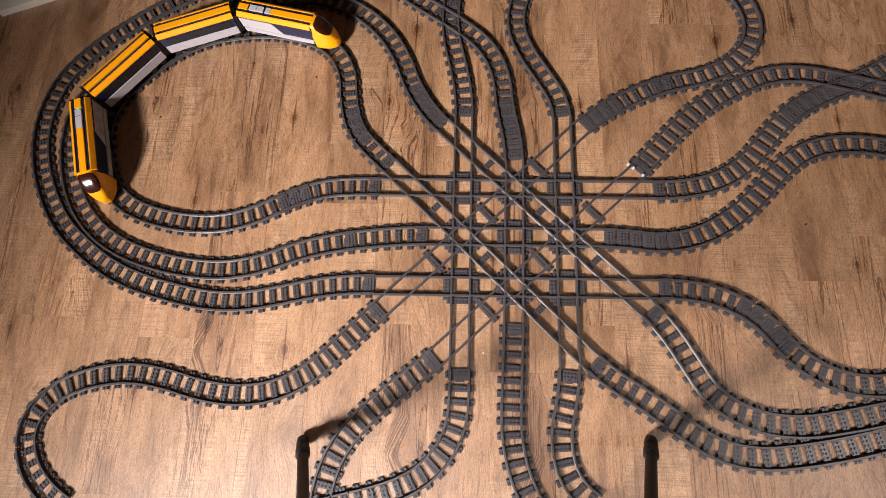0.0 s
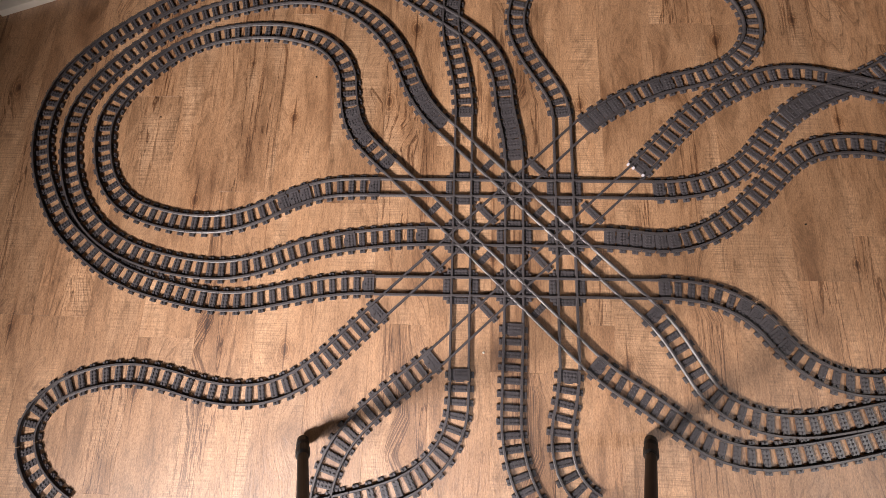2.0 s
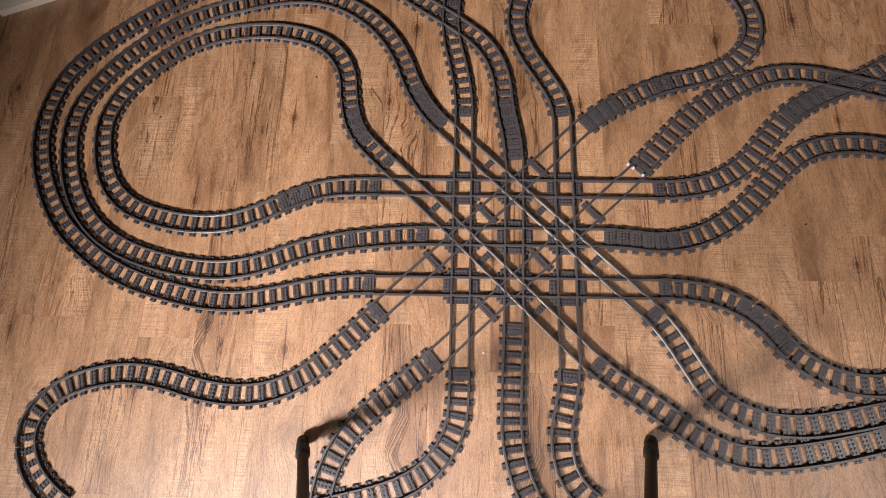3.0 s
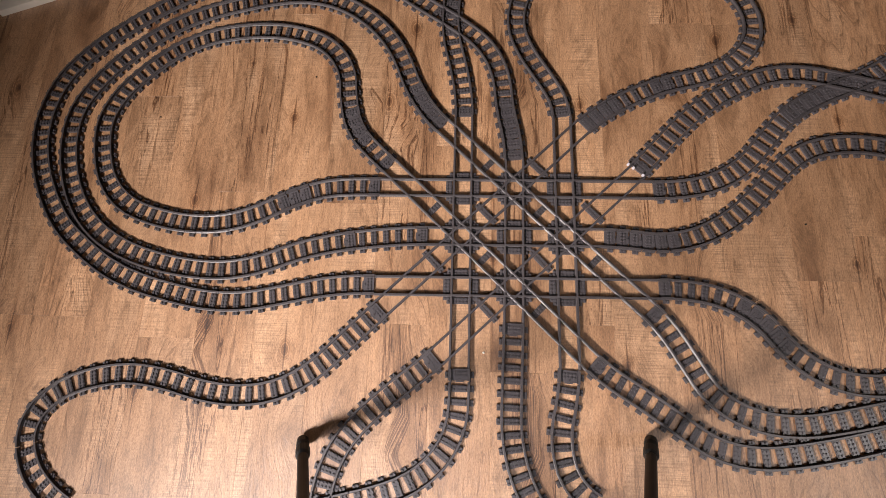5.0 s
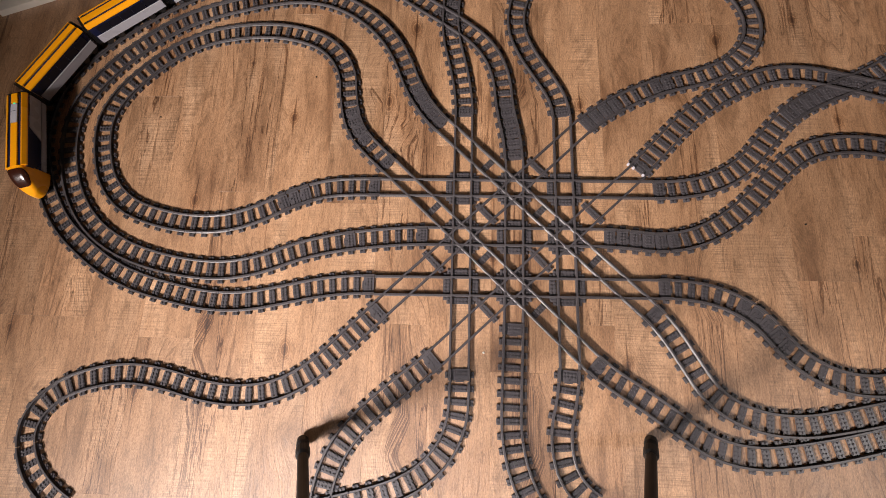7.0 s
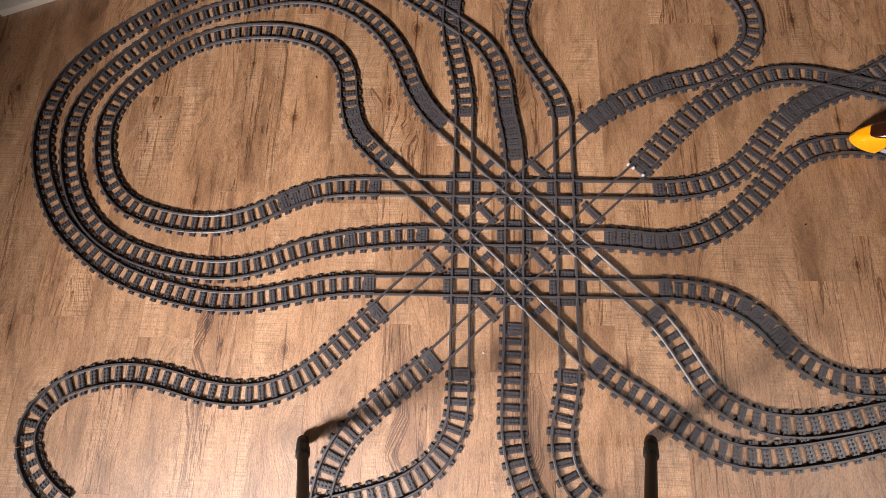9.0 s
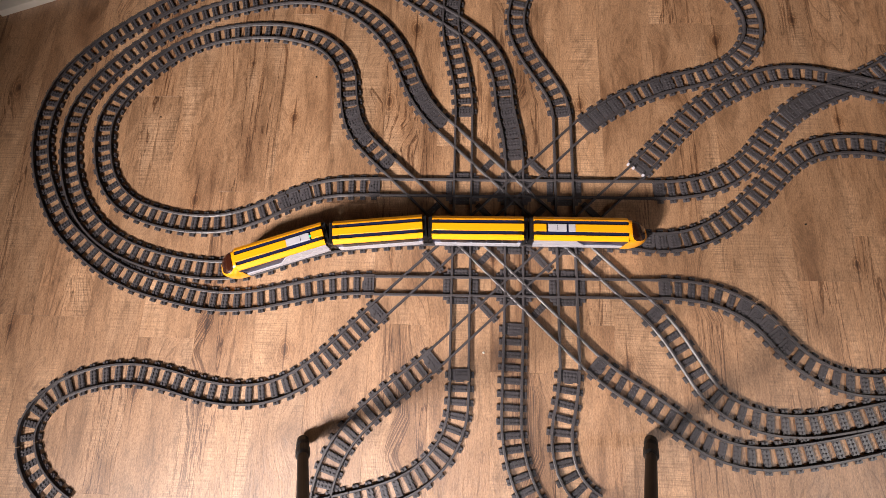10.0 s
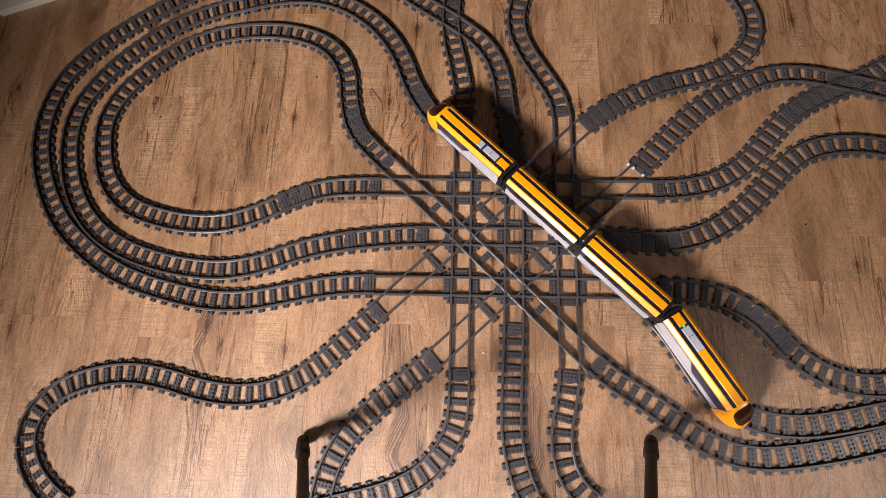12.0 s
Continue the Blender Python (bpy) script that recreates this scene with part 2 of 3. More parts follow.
def sweep(bm, line, profile, close=True):
    """Sweep a closed profile (across, up) along a line of (x, y, z) points."""
    line = [Vector(p) for p in line]
    rings = []
    for i, p in enumerate(line):
        d = (line[min(i + 1, len(line) - 1)] - line[max(i - 1, 0)])
        d.z = 0
        d.normalize()
        nrm = Vector((-d.y, d.x, 0))
        rings.append([bm.verts.new(p + nrm * u + Vector((0, 0, w))) for u, w in profile])
    k = len(profile)
    for a, b in zip(rings, rings[1:]):
        for i in range(k):
            bm.faces.new((a[i], a[(i + 1) % k], b[(i + 1) % k], b[i]))
    if close:
        bm.faces.new(rings[0])
        bm.faces.new(rings[-1])
    return bm


# ---------------- room shell ----------------
def slab(name, x0, x1, y0, y1, z0, z1, mat):
    ob = new(name, mesh_of(name, box(bmesh.new(), x0, x1, y0, y1, z0, z1), mat))
    return tagged(ob, kind="structure")


RX0, RX1, RY0, RY1 = -3.3, 3.2, -2.9, 2.7
FLOOR = slab("floor", RX0, RX1, RY0, RY1, -0.10, -0.0045, material("floor_gap", (0.05, 0.03, 0.02), 0.8))
tagged(FLOOR, "brown wood-look plank floor with knots and long grain", "floor")
tagged(slab("wall_north", RX0 - 0.1, RX1 + 0.1, RY1, RY1 + 0.1, -0.1, 2.5, WALL), "plain pale plastered wall", "wall")
tagged(slab("wall_south", RX0 - 0.1, RX1 + 0.1, RY0 - 0.1, RY0, -0.1, 2.5, WALL), "plain pale plastered wall", "wall")
tagged(slab("wall_west", RX0 - 0.1, RX0, RY0, RY1, -0.1, 2.5, WALL), "plain pale plastered wall", "wall")
tagged(slab("wall_east", RX1, RX1 + 0.1, RY0, RY1, -0.1, 2.5, WALL), "plain pale plastered wall", "wall")
tagged(slab("ceiling", RX0 - 0.1, RX1 + 0.1, RY0 - 0.1, RY1 + 0.1, 2.5, 2.6, CEIL), "plain white plastered ceiling", "ceiling")

# ---------------- track plan ----------------
# straight crossing tracks: both ends; branches: start, heading, piece length, turn of each piece in degrees
BRANCH = {}
STRAIGHT = {
    "DA": (-0.2891, 0.1686, 0.1603, -0.2691),
    "DB": (-0.1673, 0.2746, 0.2840, -0.1577),
    "EA": (0.1653, 0.2733, -0.2882, -0.1663),
    "EB": (0.2828, 0.1592, -0.1645, -0.2673),
    "V1": (-0.1166, 0.2978, -0.1154, -0.2881),
    "V2": (0.0034, 0.1855, -0.0010, -0.1916),
    "V3": (0.1158, 0.2978, 0.1143, -0.2844),
    "H1": (-0.3088, 0.1152, 0.3138, 0.1140),
    "H2": (-0.1922, -0.0016, 0.1983, 0.0003),
    "H3": (-0.3068, -0.1162, 0.3082, -0.1119),
}
BRANCH["T1"] = (-0.3088, 0.1155, 179.47, 0.0845, [3.4, 15.2, 10.3, -11.2, -16.2, -11.6, -9.5, -26.5, -24.3, -11.8, -30.9, -17.9, -7.4, -15.1, -14.8, -9.0, -11.1, -15.9, -31.1, -29.2, 10.0, 29.6, 1.7])
BRANCH["T2"] = (-0.1923, -0.0015, -179.75, 0.0862, [5.0, 2.4, 6.6, 8.0, -11.2, -14.3, -7.7, -7.4, -13.1, -16.8, -15.7, -12.0, -14.3, -26.9, -10.5, -10.0, -6.7, -12.0, -8.5, -2.5, -8.0, -16.6, -17.8, -14.3, -15.1, -11.4, 12.4, 14.2])
BRANCH["T3"] = (-0.3068, -0.1149, -180.65, 0.0846, [7.3, 6.3, -1.4, -11.6, -10.8, -3.3, -7.9, -11.6, -5.9, -14.2, -9.3, -11.0, -14.8, -15.5, -20.1, -11.5, -6.3, -3.5, -6.0])
BRANCH["T4"] = (0.0014, 0.1853, 91.70, 0.0918, [10.8, -8.6, 21.0, 24.7, 5.8, -1.3])
BRANCH["T5"] = (-0.1163, 0.2978, 89.62, 0.0922, [10.4, 4.5, -14.3, -6.1])
BRANCH["T6"] = (0.1143, 0.2974, 92.06, 0.0777, [27.0, 2.7, -11.7, -25.5, -23.0])
BRANCH["T7"] = (0.1661, 0.2723, 42.91, 0.0908, [-12.8, -7.5, -11.0, 12.3, 31.9, 40.6, 32.4])
BRANCH["T8"] = (0.2814, 0.1606, 45.78, 0.0883, [2.0, -2.8, -14.3, -4.2, -22.4, -18.6, -1.2, -1.7])
BRANCH["T9"] = (0.3139, 0.1135, -0.48, 0.0884, [10.4, 20.8, 20.1, -2.6, -19.1, -6.8, 5.7, 6.5])
BRANCH["T10"] = (0.1983, -0.0004, -0.89, 0.0828, [-6.7, 18.8, 18.1, 12.2, 8.4, -12.7, -26.1, -16.0, -12.6])
BRANCH["T11"] = (0.3083, -0.1110, 0.94, 0.0860, [-10.1, -21.8, -24.5, 21.4, 27.0, 21.1])
BRANCH["T12"] = (0.2838, -0.1578, -44.45, 0.0839, [-15.0, -1.1, 32.8, 22.8, 14.8, 2.7, 1.3])
BRANCH["T13"] = (0.1611, -0.2680, -42.96, 0.0800, [11.6, -3.5, 0.5, 24.1, 17.3, 3.8, 3.1, 2.2])
BRANCH["T14"] = (0.1125, -0.2843, -92.05, 0.0932, [-12.4, 29.5, 50.8])
BRANCH["T15"] = (-0.0013, -0.1916, -90.82, 0.0928, [-1.5, 1.0, 16.0, 20.0])
BRANCH["T16"] = (-0.1146, -0.2881, -88.85, 0.0765, [-3.6, -24.9, -25.9, -17.1, -6.5])
BRANCH["T17"] = (-0.1649, -0.2668, -137.08, 0.0772, [-4.7, 3.3, 9.2, 20.5, 16.9])
BRANCH["T18"] = (-0.2880, -0.1665, -135.71, 0.0819, [1.5, -1.8, -16.4, -19.9, -14.4, -8.7, 8.4, 15.6, 12.7, 32.9, 53.3, 30.0, 17.0])

GAUGE, RAIL_TOP, TIE_TOP = 0.040, 0.0096, 0.0036


def chain(name, m=10):
    x, y, th, ell, turns = BRANCH[name]
    th = radians(th)
    pts = [(x, y)]
    for t in turns:
        t = radians(t)
        for i in range(m):
            a = th + t * (i + 0.5) / m
            x, y = x + ell / m * math.cos(a), y + ell / m * math.sin(a)
            pts.append((x, y))
        th += t
    return np.array(pts)


def even(pts, step):
    s = np.r_[0, np.cumsum(np.hypot(*np.diff(pts, axis=0).T))]
    keep = np.r_[True, np.diff(s) > 1e-5]
    s, pts = s[keep], pts[keep]
    u = np.linspace(0, s[-1], max(2, int(round(s[-1] / step)) + 1))
    return np.c_[np.interp(u, s, pts[:, 0]), np.interp(u, s, pts[:, 1])], u


def link(a, b, length):
    """A smooth curve from the end of line a to the start of line b, with that length."""
    p0, p3 = a[-1], b[0]
    d0, d3 = a[-1] - a[-4], b[3] - b[0]
    d0, d3 = d0 / np.hypot(*d0), d3 / np.hypot(*d3)
    u = np.linspace(0, 1, 120)[:, None]
    lo, hi = 0.05, 6.0
    for _ in range(40):
        h = (lo + hi) / 2
        c = (1 - u) ** 3 * p0 + 3 * (1 - u) ** 2 * u * (p0 + h * d0) + 3 * (1 - u) * u * u * (p3 - h * d3) + u ** 3 * p3
        if np.hypot(*np.diff(c, axis=0).T).sum() < length:
            lo = h
        else:
            hi = h
    return c


# the train's way over the plan: stretches in view, joined by links out of view
STRETCH = [
    np.vstack([chain("T1")[::-1], chain("T9")]),
    np.vstack([chain("T5")[::-1], chain("T16")]),
    np.vstack([chain("T15")[::-1], chain("T4")]),
    np.vstack([chain("T3")[::-1], chain("T11")]),
    np.vstack([chain("T10")[::-1], chain("T2"), chain("T12")]),
]
LINKS = [link(STRETCH[i], STRETCH[i + 1], n) for i, n in enumerate((3.0, 1.98, 0.95, 1.0))]
ROUTE, STARTS = STRETCH[0], [0.0]
for i, lk in enumerate(LINKS):
    ROUTE = np.vstack([ROUTE, lk])
    STARTS.append(np.hypot(*np.diff(ROUTE, axis=0).T).sum())
    ROUTE = np.vstack([ROUTE, STRETCH[i + 1]])
ROUTE, ROUTE_S = even(ROUTE, 0.006)

# ---------------- track ----------------
RAIL_PROFILE = [(-0.0027, 0.0020), (0.0027, 0.0020), (0.0027, 0.0042), (0.0017, 0.0050), (0.0017, 0.0080), (0.0022, 0.0085),
                (0.0022, 0.0093), (0.0018, 0.0096), (-0.0018, 0.0096), (-0.0022, 0.0093), (-0.0022, 0.0085), (-0.0017, 0.0080),
                (-0.0017, 0.0050), (-0.0027, 0.0042)]


def stud(bm, x, y, z, r=0.0025, h=0.0018, seg=8):
    lo = [bm.verts.new((x + r * math.cos(2 * math.pi * k / seg), y + r * math.sin(2 * math.pi * k / seg), z)) for k in range(seg)]
    hi = [bm.verts.new((v.co.x, v.co.y, z + h)) for v in lo]
    for k in range(seg):
        bm.faces.new((lo[k], lo[(k + 1) % seg], hi[(k + 1) % seg], hi[k]))
    bm.faces.new(hi)


def side_tabs(bm, wide, rows):
    """The studded tabs of a sleeper outside the rails."""
    for s in (-1, 1):
        box(bm, -wide / 2 + 0.0005, wide / 2 - 0.0005, min(s * 0.0165, s * 0.0306), max(s * 0.0165, s * 0.0306), 0.0004, 0.0034)
        for k in range(rows):
            stud(bm, (k - (rows - 1) / 2) * 0.0072, s * 0.0272, 0.0034, 0.0024, 0.0018)


def tie_mesh(wide, rows, ends=True):
    bm = bmesh.new()
    box(bm, -wide / 2, wide / 2, -0.0158, 0.0158, 0.0002, TIE_TOP)
    for k in range(rows):
        for j in range(4):
            stud(bm, (k - (rows - 1) / 2) * 0.0070, (j - 1.5) * 0.0078, TIE_TOP)
    if ends:
        side_tabs(bm, wide, rows)
    return mesh_of("sleeper", bm, TIE)


PITCH = 0.0274


def flex_mesh():
    """One link of flexible track: a closed plate with eight studs, a hinge tongue and a pin, and two tabs."""
    bm = bmesh.new()
    box(bm, -PITCH / 2 + 0.0010, PITCH / 2 - 0.0026, -0.0155, 0.0155, 0.0002, 0.0040)
    box(bm, PITCH / 2 - 0.0022, PITCH / 2 + 0.0004, -0.0085, 0.0085, 0.0002, 0.0034)
    for s in (-1, 1):
        box(bm, -PITCH / 2 + 0.0014, PITCH / 2 - 0.0030, min(s * 0.0152, s * 0.0170), max(s * 0.0152, s * 0.0170), 0.0002, 0.0056)
    for k in range(2):
        for j in range(4):
            stud(bm, -0.0046 + k * 0.0072, (j - 1.5) * 0.0072, 0.0040)
    stud(bm, 0.0086, 0.0, 0.0040, 0.0016, 0.0026)
    side_tabs(bm, 0.0136, 2)
    return mesh_of("flex_link", bm, TIE)


def flex_rail_mesh(side):
    """The short rail of one flexible link, with a slanted lap joint at each end."""
    bm = bmesh.new()
    h = PITCH / 2 - 0.0004
    y = side * GAUGE / 2
    for z0, z1, w in ((0.0030, 0.0048, 0.0036), (0.0048, 0.0096, 0.0023)):
        low = [bm.verts.new((x, y + q, z0)) for x, q in ((-h - 0.0016, -w), (h - 0.0016, -w), (h + 0.0016, w), (-h + 0.0016, w))]
        top = [bm.verts.new((v.co.x, v.co.y, z1)) for v in low]
        for k in range(4):
            bm.faces.new((low[k], low[(k + 1) % 4], top[(k + 1) % 4], top[k]))
        bm.faces.new(low)
        bm.faces.new(top)
    return mesh_of("flex_rail", bm, RAIL)


TIE_MESH = tie_mesh(0.0136, 2)
LINK_MESH = flex_mesh()
LINK_RAILS = [flex_rail_mesh(-1), flex_rail_mesh(1)]
INNER_MESH = tie_mesh(0.0145, 2, ends=False)
PLATE_MESH = tie_mesh(0.0145, 2)


def lay(pts, fills=(), lift=0.0, label="curved dark grey plastic toy track piece on the plank floor"):
    """Lay toy track along a line: pieces of about 0.1 m with two rails and their sleepers; fills are stretches of flexible links."""
    pts, s = even(pts, 0.006)
    total = s[-1]
    head = np.gradient(pts, axis=0)
    ang = np.unwrap(np.arctan2(head[:, 1], head[:, 0]))
    at = lambda u: (np.interp(u, s, pts[:, 0]), np.interp(u, s, pts[:, 1]), np.interp(u, s, ang))
    rnd = random.Random(int(total * 1e4))
    # cells of one sleeper each, grouped into pieces of one kind
    count = max(1, int(round(total / PITCH)))
    step = total / count
    kinds = [any(a <= (i + 0.5) * step <= b for a, b in fills) for i in range(count)]
    runs, i = [], 0
    while i < count:
        j = i
        while j < count and kinds[j] == kinds[i] and j - i < (5 if kinds[i] else 4):
            j += 1
        runs.append((i, j, kinds[i]))
        i = j
    for i, j, flexible in runs:
        a, b = i * step, j * step
        x, y, h = at((a + b) / 2)
        name, text = ("flexible_track", "jointed dark grey flexible toy track links on the plank floor") if flexible else ("track_piece", label)
        piece = tagged(new(name), text, "toy track", "toy railway track")
        piece.matrix_basis = pose(x, y, lift, 0, 0, math.degrees(h))
        inv = piece.matrix_basis.inverted()
        if not flexible:
            us = np.linspace(a + 0.0004, b - 0.0004, 9)
            for side in (-1, 1):
                line = []
                for q in us:
                    px, py, ph = at(q)
                    line.append(inv @ Vector((px - side * GAUGE / 2 * math.sin(ph), py + side * GAUGE / 2 * math.cos(ph), lift)))
                part("rail", sweep(bmesh.new(), line, RAIL_PROFILE), RAIL, piece)
        for k in range(i, j):
            px, py, ph = at((k + 0.5) * step)
            turn = math.degrees(ph) + (rnd.uniform(-0.7, 0.7) if flexible else 0)
            m = inv @ pose(px, py, lift, 0, 0, turn)
            t = part("flex_link" if flexible else "sleeper", LINK_MESH if flexible else TIE_MESH, TIE, piece)
            t.matrix_basis = m
            if flexible:
                for me in LINK_RAILS:
                    part("flex_rail", me, RAIL, piece).matrix_basis = m


FILLS = {
    "T1": [(0.0, 0.04), (0.16, 0.26), (1.76, 1.86), (1.915, 1.96)],
    "T2": [(0.0, 0.03), (0.165, 0.195), (2.27, 2.43)],
    "T3": [(0.0, 0.04)],
    "T4": [(0.0, 0.17)],
    "T5": [(0.0, 0.03), (0.27, 0.33)],
    "T6": [(0.0, 0.035)],
    "T7": [(0.0, 0.115), (0.19, 0.25)],
    "T8": [(0.0, 0.030), (0.54, 0.62)],
    "T9": [(0.0, 0.04), (0.38, 0.60)],
    "T10": [(0.0, 0.17)],
    "T11": [(0.0, 0.04), (0.15, 0.30)],
    "T12": [(0.0, 0.04)],
    "T13": [(0.0, 0.04)],
    "T14": [(0.0, 0.035)],
    "T15": [(0.0, 0.035)],
    "T16": [(0.0, 0.035)],
    "T17": [(0.0, 0.030)],
    "T18": [(0.0, 0.030)],
}
for name in BRANCH:
    lay(chain(name), FILLS.get(name, ()), 0.0004 if name in ("T4", "T8") else 0.0)
for lk in LINKS:
    lay(lk)


def build_crossing():
    """The built star of crossing tracks: straight rails and studded plates."""
    ob = tagged(new("track_crossing"), "dark grey plastic lattice of crossing straight toy tracks", "toy track", "toy railway track")
    for i, (name, (x0, y0, x1, y1)) in enumerate(STRAIGHT.items()):
        a, b = Vector((x0, y0, 0)), Vector((x1, y1, 0))
        d = (b - a).normalized()
        nrm = Vector((-d.y, d.x, 0))
        lift = Vector((0, 0, {"V": 0.0, "H": 0.00012, "D": 0.00045, "E": 0.00024}[name[0]]))
        for side in (-1, 1):
            o = nrm * side * GAUGE / 2 + lift
            part("rail", sweep(bmesh.new(), [a + o, (a + b) / 2 + o, b + o], RAIL_PROFILE), RAIL, ob)
        h = math.degrees(math.atan2(d.y, d.x))
        # plates beside each crossing
        if name[0] in "VH":
            others = [STRAIGHT[k] for k in (("H1", "H2", "H3") if name[0] == "V" else ("V1", "V2", "V3"))]
            for ox0, oy0, ox1, oy1 in others:
                o, e = Vector((ox0, oy0, 0)), Vector((ox1 - ox0, oy1 - oy0, 0))
                den = d.x * e.y - d.y * e.x
                t = ((o.x - a.x) * e.y - (o.y - a.y) * e.x) / den
                for off in (-0.0315, 0.0315):
                    c = a + d * (t + off)
                    if -0.005 < t + off < (b - a).length + 0.005:
                        p = part("plate", PLATE_MESH, TIE, ob)
                        p.matrix_basis = pose(c.x, c.y, 0.0001 if name[0] == "H" else 0, 0, 0, h)
        else:
            mid = (a + b) / 2
            for off in (-0.163, 0.0, 0.163):
                c = mid + d * off
                p = part("plate", PLATE_MESH if name[0] == "E" else INNER_MESH, TIE, ob)
                p.matrix_basis = pose(c.x, c.y, 0.0003, 0, 0, h)
    # pale blocks in place of bright glints at the end of one diagonal track
    for x, y in ((0.262, 0.176), (0.273, 0.167), (0.293, 0.149)):
        clip = part("clip", box(bmesh.new(), -0.0026, 0.0026, -0.0009, 0.0009, 0.0, 0.0112, 0.0003), SILVER, ob, "small pale block in place of a glint")
        clip.matrix_basis = pose(x, y, 0.0003, 0, 0, -42)
    return ob


build_crossing()

# ---------------- train ----------------
NOSE_LEN, MID_LEN, GAP = 0.248, 0.191, 0.0205
HW = 0.0258
ROOF = 0.083


def strip(bm, pairs, x0, x1):
    """A long closed bar whose section is the polygon pairs (y, z)."""
    lo = [bm.verts.new((x0, y, z)) for y, z in pairs]
    hi = [bm.verts.new((x1, y, z)) for y, z in pairs]
    k = len(pairs)
    for i in range(k):
        bm.faces.new((lo[i], lo[(i + 1) % k], hi[(i + 1) % k], hi[i]))
    bm.faces.new(lo)
    bm.faces.new(hi)
    return bm


def side_shape(bm, pts, s, depth=0.0012, y=HW):
    """A thin panel on the side s of the car, outlined by (x, z)."""
    a = [bm.verts.new((px, s * (y - 0.002), pz)) for px, pz in pts]
    b = [bm.verts.new((px, s * (y + depth), pz)) for px, pz in pts]
    k = len(pts)
    for i in range(k):
        bm.faces.new((a[i], a[(i + 1) % k], b[(i + 1) % k], b[i]))
    bm.faces.new(a)
    bm.faces.new(b)
    return bm


def wheelset(car, x):
    frame_ob = part("bogie", box(bmesh.new(), x - 0.026, x + 0.026, -0.015, 0.015, 0.0115, 0.024, 0.001), BLACK, car)
    for dx in (-0.016, 0.016):
        for s in (-1, 1):
            bm = tube(bmesh.new(), (x + dx, s * 0.0168, 0.0180), (x + dx, s * 0.0215, 0.0180), 0.0082, 0.0082, 18)
            tube(bm, (x + dx, s * 0.0160, 0.0180), (x + dx, s * 0.0170, 0.0180), 0.0092, 0.0092, 18)
            part("wheel", bm, BLACK, frame_ob)


def roof_parts(car, x0, x1, vents=True):
    for s in (-1, 1):
        part("roof_edge", strip(bmesh.new(), [(s * 0.0158, ROOF - 0.006), (s * 0.0160, ROOF - 0.0008), (s * 0.0185, ROOF - 0.0014), (s * (HW - 0.0006), ROOF - 0.0066), (s * HW, ROOF - 0.0080), (s * HW, ROOF - 0.0094), (s * 0.019, ROOF - 0.0094)], x0, x1), YELLOW, car)
        part("roof_groove", strip(bmesh.new(), [(s * 0.0080, ROOF - 0.006), (s * 0.0080, ROOF - 0.0028), (s * 0.0157, ROOF - 0.0028), (s * 0.0157, ROOF - 0.006)], x0 + 0.003, x1 - 0.002), NAVY, car)
        if vents:
            for xe in (x0 + 0.004, x1 - 0.013):
                bm = bmesh.new()
                for k in range(4):
                    box(bm, xe + k * 0.0024, xe + k * 0.0024 + 0.0012, min(s * 0.0086, s * 0.0152), max(s * 0.0086, s * 0.0152), ROOF - 0.0035, ROOF - 0.0018)
                part("vent_grille", bm, BLACK, car)


def gangway(car, x, d):
    bm = bmesh.new()
    for k in range(4):
        x0 = x + d * k * 0.0024
        x1 = x0 + d * 0.0015
        box(bm, min(x0, x1), max(x0, x1), -0.0230, 0.0230, 0.026, ROOF - 0.0065)
    box(bm, min(x, x + d * 0.0086), max(x, x + d * 0.0086), -0.0205, 0.0205, 0.029, ROOF - 0.008)
    part("gangway_bellows", bm, BLACK, car, "black ribbed gangway between cars")
    bm = box(bmesh.new(), min(x, x + d * 0.0072), max(x, x + d * 0.0072), -0.006, 0.006, 0.014, 0.024, 0.001)
    part("coupler", bm, BLACK, car)


def chassis(car, x0, x1, top=0.0385):
    part("chassis", box(bmesh.new(), x0, x1, -0.0225, 0.0225, 0.0225, 0.0300, 0.001), BLACK, car)
    for s in (-1, 1):
        part("skirt", strip(bmesh.new(), [(s * 0.0225, 0.0240), (s * (HW + 0.0012), 0.0270), (s * (HW + 0.0012), top), (s * 0.0225, top + 0.001)], x0 + 0.002, x1 - 0.002), SILVER, car, "light grey lower side skirt")


def middle_car():
    car = tagged(new("passenger_car"), "yellow toy train passenger car with navy roof stripes", "train car", "toy train")
    h = MID_LEN / 2
    part("body", strip(bmesh.new(), [(-HW + 0.0015, 0.030), (HW - 0.0015, 0.030), (HW - 0.0008, ROOF - 0.0096), (0.0155, ROOF - 0.0062), (-0.0155, ROOF - 0.0062), (-HW + 0.0008, ROOF - 0.0096)], -h + 0.0015, h - 0.0015), NAVY, car)
    part("roof_ridge", strip(bmesh.new(), [(-0.0078, ROOF - 0.0065), (-0.0078, ROOF - 0.0004), (-0.0070, ROOF), (0.0070, ROOF), (0.0078, ROOF - 0.0004), (0.0078, ROOF - 0.0065)], -h, h), YELLOW, car)
    roof_parts(car, -h, h)
    for s in (-1, 1):
        for k in range(5):
            x = -h + 0.012 + k * 0.0328
            part("window", side_shape(bmesh.new(), [(x, 0.0510), (x + 0.0300, 0.0510), (x + 0.0300, 0.0690), (x, 0.0690)], s, 0.0004), PANE, car, "dark glossy window")
    chassis(car, -h + 0.002, h - 0.002, 0.0475)
    for x in (-0.062, 0.062):
        wheelset(car, x)
    gangway(car, -h + 0.001, -1)
    gangway(car, h - 0.001, 1)
    return car


NX = 0.056    # length of the nose


